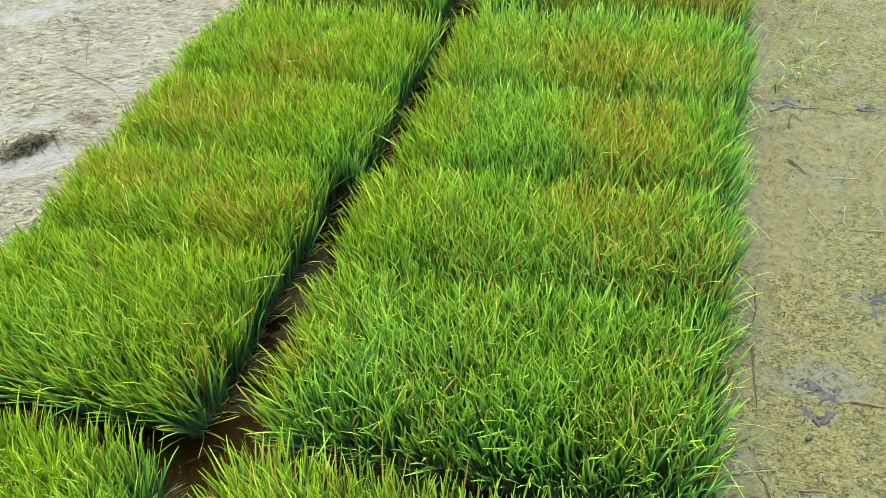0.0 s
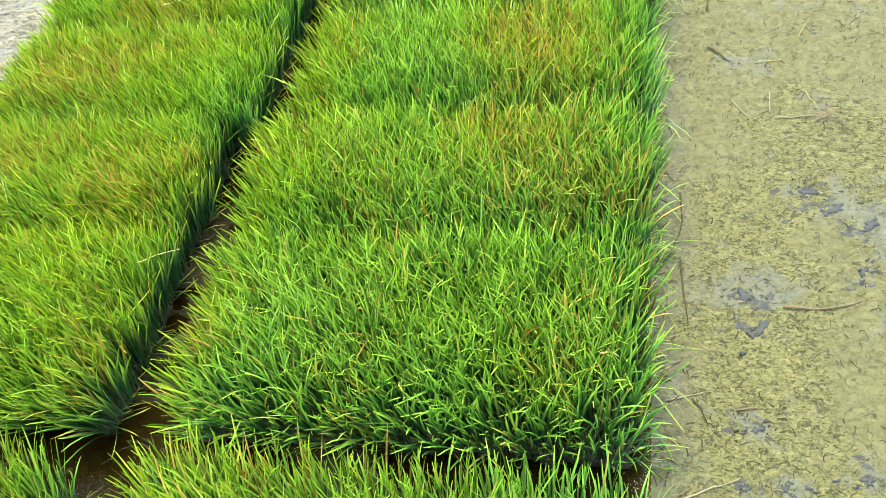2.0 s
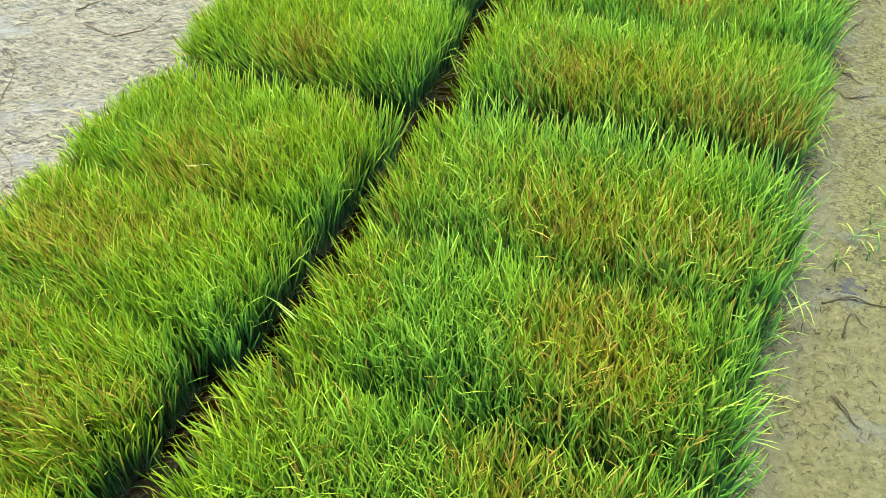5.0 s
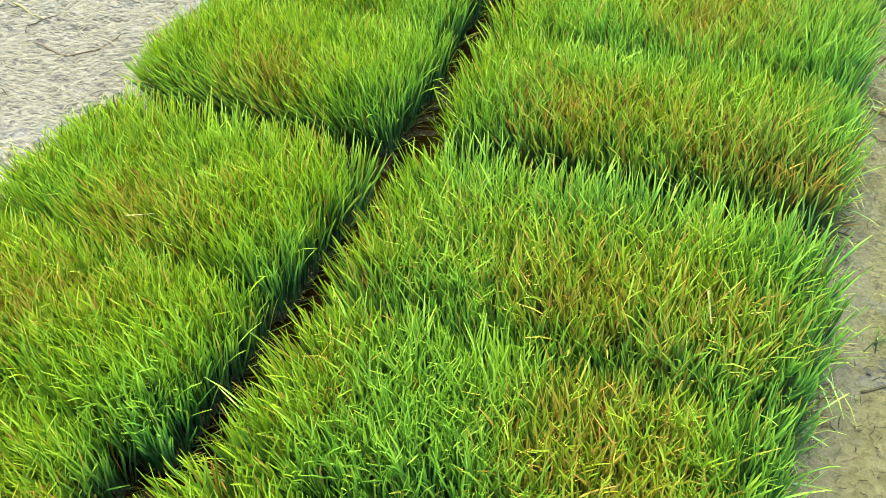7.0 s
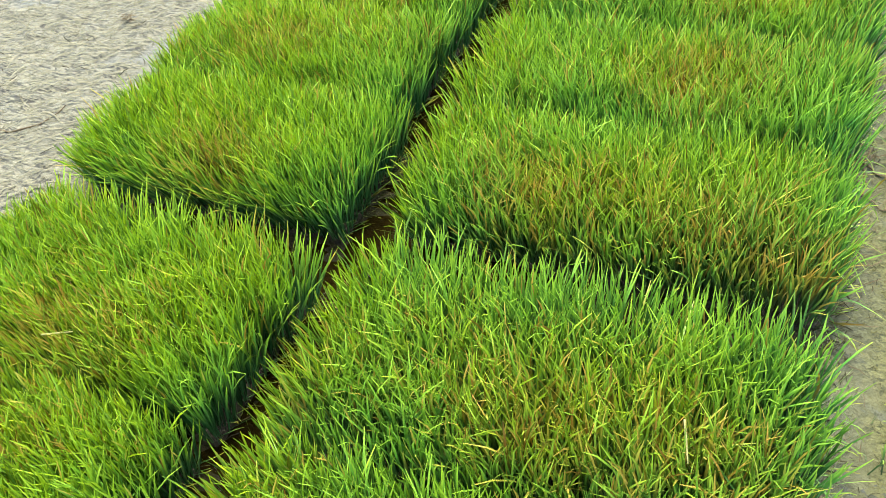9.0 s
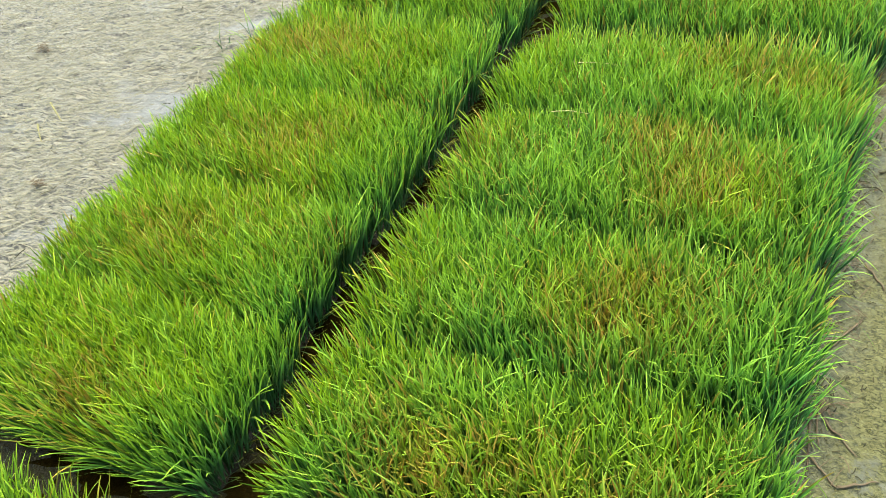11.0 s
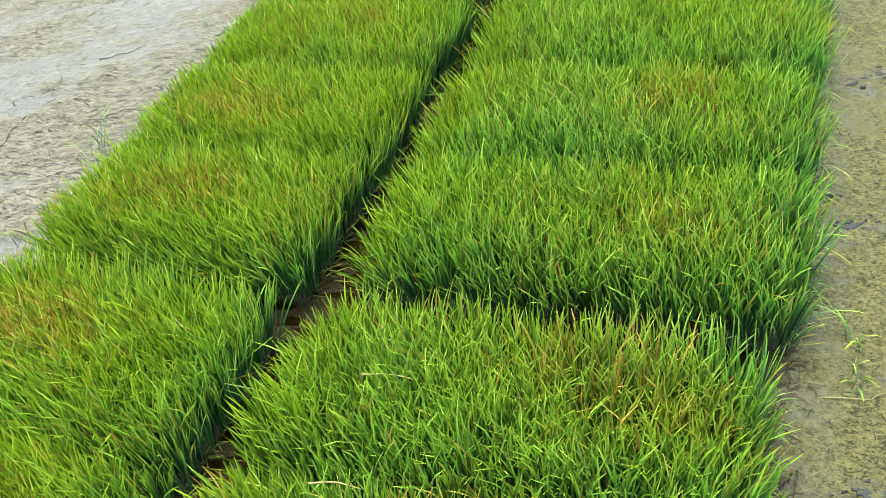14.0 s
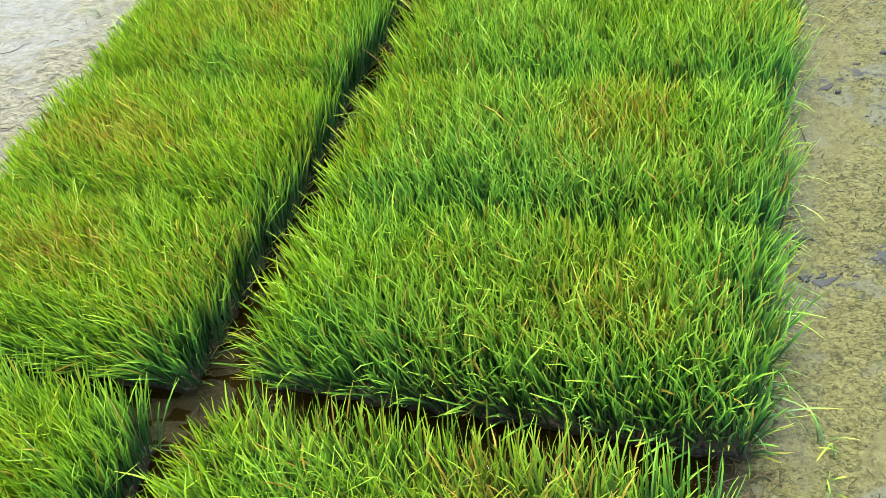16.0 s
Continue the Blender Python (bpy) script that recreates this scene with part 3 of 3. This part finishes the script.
def tube(points, thick, material, name, label, category, group="", flat=1.0, height=None):
    """A bent, tapering stalk along given plan points, rounded between them."""
    pts = np.array(points, float)
    t = np.linspace(0, len(pts) - 1, 4 * (len(pts) - 1) + 1)
    px, py = (np.interp(t, np.arange(len(pts)), pts[:, k]) for k in (0, 1))
    if len(pts) > 2:
        for _ in range(2):
            px[1:-1], py[1:-1] = (px[:-2] + 2 * px[1:-1] + px[2:]) / 4, (py[:-2] + 2 * py[1:-1] + py[2:]) / 4
    n, sides = len(px), 6
    s = np.linspace(0, 1, n)
    base = np.array([height if height is not None else ground_height(a, b) for a, b in zip(px, py)])
    r = thick * (1 - 0.55 * s)
    pz = base + r * flat + 0.004 * np.sin(s * 7 + px[0] * 40) ** 2 * (height is None)
    way = np.arctan2(np.gradient(py), np.gradient(px))
    verts = []
    for k in range(n):
        for m in range(sides):
            u = 2 * math.pi * m / sides
            across, above = math.cos(u) * r[k], math.sin(u) * r[k] * flat
            verts.append((px[k] - math.sin(way[k]) * across - px[0], py[k] + math.cos(way[k]) * across - py[0], pz[k] + above - base[0]))
    faces = [(k * sides + m, k * sides + (m + 1) % sides, (k + 1) * sides + (m + 1) % sides, (k + 1) * sides + m) for k in range(n - 1) for m in range(sides)]
    faces += [tuple(range(sides))[::-1], tuple((n - 1) * sides + m for m in range(sides))]
    sizes = np.array([len(f) for f in faces])
    ob = new(name, mesh_of(name, verts, [v for f in faces for v in f], np.r_[0, np.cumsum(sizes)[:-1]], material))
    ob.location = (px[0], py[0], base[0])
    return tagged(ob, label, category, group)


for points in ([(0.753, 0.630), (0.783, 0.580)], [(0.811, 0.648), (0.807, 0.602)], [(0.813, 0.592), (0.862, 0.593), (0.902, 0.589)],
               [(0.662, -0.038), (0.696, -0.022), (0.727, -0.008)], [(0.648, 0.089), (0.691, 0.100)], [(0.769, 3.244), (0.841, 3.342)]):
    tube(points, 0.0012, STRAW, "straw", "short pale straw stalk lying on olive mud", "straw", "straws on the mud", 0.6)
tube([(0.793, 0.229), (0.823, 0.224), (0.864, 0.232), (0.889, 0.244)], 0.002, TWIG, "dead_stalk", "thick brown dead stalk half sunk in mud", "stalk", flat=0.6)
tube([(0.637, 1.623), (0.686, 1.695)], 0.003, TWIG, "dead_stalk", "brown dead stalk beside the seedling bed", "stalk", flat=0.7)
# A crumbly clay ridge and its dark shadow line, shaped as one thin tube.
tube([(0.692, 0.924), (0.723, 0.945), (0.755, 0.946), (0.787, 0.941), (0.83, 0.931)], 0.0018, DARK_BITS, "dead_root", "dark crooked ridge line across wet mud", "root", flat=0.5)
tube([(0.687, 2.040), (0.711, 2.063), (0.733, 2.081), (0.765, 2.100)], 0.0022, DARK_BITS, "dead_root", "dark thin root lying across wet mud", "root", flat=0.6)
for points in ([(-1.022, 1.117), (-0.966, 1.082), (-0.902, 0.978), (-0.843, 0.881)], [(-0.913, 0.884), (-0.820, 0.855), (-0.715, 0.809), (-0.683, 0.775)]):
    tube(points, 0.0017, TWIG, "twig", "thin brown bent twig lying on bleached straw", "twig", "twigs on the straw")
tube([(-0.916, 1.256), (-0.810, 1.234), (-0.765, 1.267), (-0.753, 1.334)], 0.0022, TWIG, "twig", "brown crooked twig lying on pale mud", "twig", "twigs on the straw")
for points in ([(-0.954, 0.763), (-0.884, 0.809)], [(-1.182, 2.559), (-1.030, 2.503)], [(-1.141, 2.598), (-1.155, 2.699)], [(-1.031, 1.827), (-0.961, 1.769)], [(-1.068, 1.908), (-0.975, 1.848)]):
    tube(points, 0.0024, PALE_LEAF, "straw", "long pale straw stalk lying on pale mud", "straw", "straws on the mud", 0.6)

for points in ([(0.875, 3.123), (0.895, 3.071), (0.913, 3.017)], [(0.904, 3.086), (0.923, 3.126)], [(0.868, 0.790), (0.889, 0.833)], [(0.859, 0.656), (0.878, 0.612)],
               [(0.794, 0.729), (0.839, 0.734)], [(0.863, 2.404), (0.875, 2.378)], [(0.703, 2.275), (0.760, 2.278), (0.774, 2.294), (0.805, 2.303)], [(0.785, 1.275), (0.790, 1.346), (0.806, 1.367)]):
    tube(points, 0.0010, PALE_LEAF, "straw", "thin pale straw stalk lying on olive mud", "straw", "straws on the mud", 0.6)
for points in ([(0.914, 0.863), (0.928, 0.941), (0.947, 1.034)], [(0.723, 0.770), (0.739, 0.756), (0.756, 0.731)], [(0.728, 0.081), (0.762, 0.085)]):
    tube(points, 0.0016, TWIG, "dead_stalk", "thin brown dead stalk lying on olive mud", "stalk", "dead stalks on the mud", 0.6)
for points in ([(0.678, 0.091), (0.689, 0.078), (0.695, 0.057)], [(0.668, 0.303), (0.671, 0.248), (0.676, 0.200)], [(0.724, 0.868), (0.729, 0.923), (0.754, 0.897)], [(0.707, 2.939), (0.729, 2.851)]):
    tube(points, 0.0014, DARK_BITS, "dead_root", "thin dark root lying beside the seedling bed", "root", "dead roots on the mud", 0.6)

for points in ([(0.642, 1.621), (0.662, 1.655), (0.681, 1.690)], [(0.640, 1.540), (0.643, 1.485), (0.647, 1.430)], [(0.645, 1.455), (0.663, 1.431), (0.681, 1.412)], [(0.655, 1.516), (0.677, 1.488), (0.698, 1.465)],
               [(0.683, 1.817), (0.698, 1.794), (0.711, 1.771)], [(0.657, 1.564), (0.648, 1.513), (0.655, 1.471)], [(0.681, 1.414), (0.704, 1.425), (0.724, 1.438)]):
    tube(points, 0.0022, TWIG, "dead_stalk", "brown dead stalk lying along the seedling bed", "stalk", "dead stalks on the mud", 0.7)
for points in ([(0.670, 0.429), (0.673, 0.370), (0.660, 0.332)], [(0.684, 2.158), (0.680, 2.109)], [(0.720, 0.767), (0.738, 0.750), (0.756, 0.730)]):
    tube(points, 0.0014, DARK_BITS, "dead_root", "thin dark root lying beside the seedling bed", "root", "dead roots on the mud", 0.6)
for points in ([(-1.063, 3.075), (-1.013, 3.100), (-0.962, 3.150)], [(-0.835, 2.801), (-0.803, 2.837), (-0.767, 2.851)], [(-1.045, 2.671), (-1.078, 2.769), (-1.080, 2.813)],
               [(-1.263, 2.615), (-1.301, 2.684), (-1.316, 2.728)], [(-0.762, 3.190), (-0.739, 3.269)], [(-0.990, 1.308), (-0.963, 1.339), (-0.943, 1.399)]):
    tube(points, 0.0018, DARK_BITS, "dead_stalk", "dark rotting stalk lying on bleached straw", "stalk", "dead stalks on the straw", 0.6)
tube([(-1.097, 1.378), (-1.013, 1.350), (-0.963, 1.339)], 0.0026, PALE_LEAF, "straw", "long pale straw stalk lying on pale mud", "straw", "straws on the mud", 0.6)

# withered leaves lying on top of the seedlings
for points, high in (([(-0.378, 0.368), (-0.354, 0.341), (-0.321, 0.297)], 0.118), ([(-0.064, 0.197), (-0.043, 0.212), (-0.011, 0.223)], 0.108), ([(0.570, 0.083), (0.584, 0.086), (0.591, 0.080)], 0.108),
                     ([(0.425, -0.106), (0.455, -0.114)], 0.098), ([(0.155, 2.112), (0.190, 2.120), (0.232, 2.118)], 0.115), ([(0.158, 1.947), (0.189, 1.957), (0.224, 1.954)], 0.115),
                     ([(-0.263, 0.797), (-0.226, 0.814)], 0.115), ([(0.649, 2.851), (0.667, 2.838)], 0.10), ([(0.500, 0.915), (0.513, 0.866)], 0.118)):
    tube(points, 0.0016, PALE_LEAF, "withered_leaf", "curled pale yellow leaf lying on green seedlings", "leaf", "withered leaves on the seedlings", 0.4, high)


def clod(x, y, size, seed):
    """A ragged patch of bare clay, broken into a few flat lumps."""
    r = np.random.default_rng(seed)
    base = new("mud_clod")
    base.location, base.rotation_euler = (x, y, ground_height(x, y) - 0.0006), (0, 0, r.uniform(-0.6, 0.9))
    n = 30
    a = np.arange(n) * 2 * math.pi / n
    for m in range(9):
        ox, oy = (r.normal(0, size * 0.15), 0.0) if m == 0 else (r.normal(0, size * 0.95), r.normal(0, size * 0.5))
        c = size * (r.uniform(0.34, 0.52) if m == 0 else r.uniform(0.06, 0.26))
        wave = sum(h * np.sin(q * a + r.uniform(0, 6)) for q, h in ((2, 0.30), (3, 0.26), (5, 0.16), (8, 0.11), (11, 0.07)))
        rim = c * np.maximum(0.2, 1 + wave + r.normal(0, 0.05, n))
        verts = [(q * math.cos(b) * f, 0.62 * q * math.sin(b) * f, z + r.normal(0, 0.0003)) for f, z in ((1.05, -0.008), (1.0, 0.0012), (0.7, 0.0020)) for q, b in zip(rim, a)] + [(0, 0, 0.0016)]
        faces = [(k * n + q, k * n + (q + 1) % n, (k + 1) * n + (q + 1) % n, (k + 1) * n + q) for k in range(2) for q in range(n)]
        faces += [(2 * n + q, 2 * n + (q + 1) % n, 3 * n) for q in range(n)]
        sizes = np.array([len(f) for f in faces])
        lump = part("lump", mesh_of("lump", verts, [v for f in faces for v in f], np.r_[0, np.cumsum(sizes)[:-1]], CLAY), base)
        lump.location = (ox, oy, 0)
    return tagged(base, "flat ragged lumps of bare blue-grey clay on mud", "mud clod", "clay lumps on the mud")


for k, (x, y, size) in enumerate(CLODS):
    clod(x, y, size, k)


def weed(x, y, blades, tall, seed, label):
    """A small tuft of grass standing in the mud."""
    r = np.random.default_rng(seed)
    turn = r.uniform(0, 2 * np.pi, blades)
    tilt = r.uniform(0.1, 0.5, blades)
    up = unit(np.column_stack([np.cos(turn) * tilt, np.sin(turn) * tilt, np.ones(blades)]))
    bend = np.column_stack([np.cos(turn), np.sin(turn), np.full(blades, -0.4)]) * r.uniform(0.1, 0.5, blades)[:, None]
    side = np.column_stack([-np.sin(turn), np.cos(turn), np.zeros(blades)])
    root = np.column_stack([r.normal(0, 0.008, (blades, 2)), np.full(blades, -0.004)])
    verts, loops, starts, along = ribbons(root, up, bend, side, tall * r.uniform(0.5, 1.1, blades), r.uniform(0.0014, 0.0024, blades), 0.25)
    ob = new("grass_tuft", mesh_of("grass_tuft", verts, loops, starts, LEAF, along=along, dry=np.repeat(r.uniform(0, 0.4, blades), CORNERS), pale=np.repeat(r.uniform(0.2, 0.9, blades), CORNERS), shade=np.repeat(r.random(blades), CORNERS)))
    ob.location = (x, y, ground_height(x, y))
    return tagged(ob, label, "weed", "weeds beside the beds")


for k, (x, y) in enumerate([(0.737, 1.096), (0.756, 1.028), (0.700, 1.000), (0.763, 1.148), (0.725, 1.060), (0.792, 1.080), (0.752, 2.377), (0.749, 2.320)]):
    weed(x, y, 7, 0.055, k, "few thin green grass blades sprouting from mud")
for k, (x, y) in enumerate([(-0.768, 2.656), (-0.753, 2.686), (-0.717, 2.385), (-0.770, 2.200), (-0.828, 3.250), (-0.777, 2.710), (-0.700, 2.215), (-0.705, 2.255)]):
    weed(x, y, 7, 0.11 if k in (3, 5, 6, 7) else 0.08, 50 + k, "thin green weed beside bleached straw")


def clump(x, y, size, blades, material, seed, label):
    """A tangled heap of dead straw."""
    r = np.random.default_rng(seed)
    turn = r.uniform(0, 2 * np.pi, blades)
    up = unit(np.column_stack([np.cos(turn), np.sin(turn), r.uniform(0.05, 0.55, blades)]))
    bend = np.column_stack([r.normal(0, 0.5, (blades, 2)), np.full(blades, -0.35)])
    side = unit(np.column_stack([-np.sin(turn), np.cos(turn), r.normal(0, 0.4, blades)]))
    root = np.column_stack([r.normal(0, size * 0.40, blades), r.normal(0, size * 0.16, blades), r.uniform(0, 0.018, blades)])
    verts, loops, starts, _ = ribbons(root, up, bend, side, size * r.uniform(0.15, 0.45, blades), r.uniform(0.0012, 0.0028, blades))
    verts[:, 2] = np.maximum(verts[:, 2], 0.0)
    ob = new("straw_clump", mesh_of("straw_clump", verts, loops, starts, material))
    ob.location, ob.rotation_euler = (x, y, ground_height(x, y) - 0.002), (0, 0, r.uniform(-0.5, 0.8))
    return tagged(ob, label, "straw clump", "straw clumps on the mud")


for k, (x, y, size) in enumerate([(-0.786, 0.577, 0.075), (-1.868, 3.351, 0.10)]):
    clump(x, y, size, 420, DARK_BITS, k, "dark tangled clump of rotting straw on pale mud")
for k, (x, y, size) in enumerate([(-0.715, 0.695, 0.045), (-0.839, 1.636, 0.025), (-1.301, 2.124, 0.035)]):
    clump(x, y, size, 90, TWIG, 10 + k, "small brown tangle of straw on pale mud")
for k, (x, y, size) in enumerate([(0.893, 0.587, 0.035), (0.646, 1.527, 0.05)]):
    clump(x, y, size, 26, TWIG, 20 + k, "brown tangle of dead roots on mud")
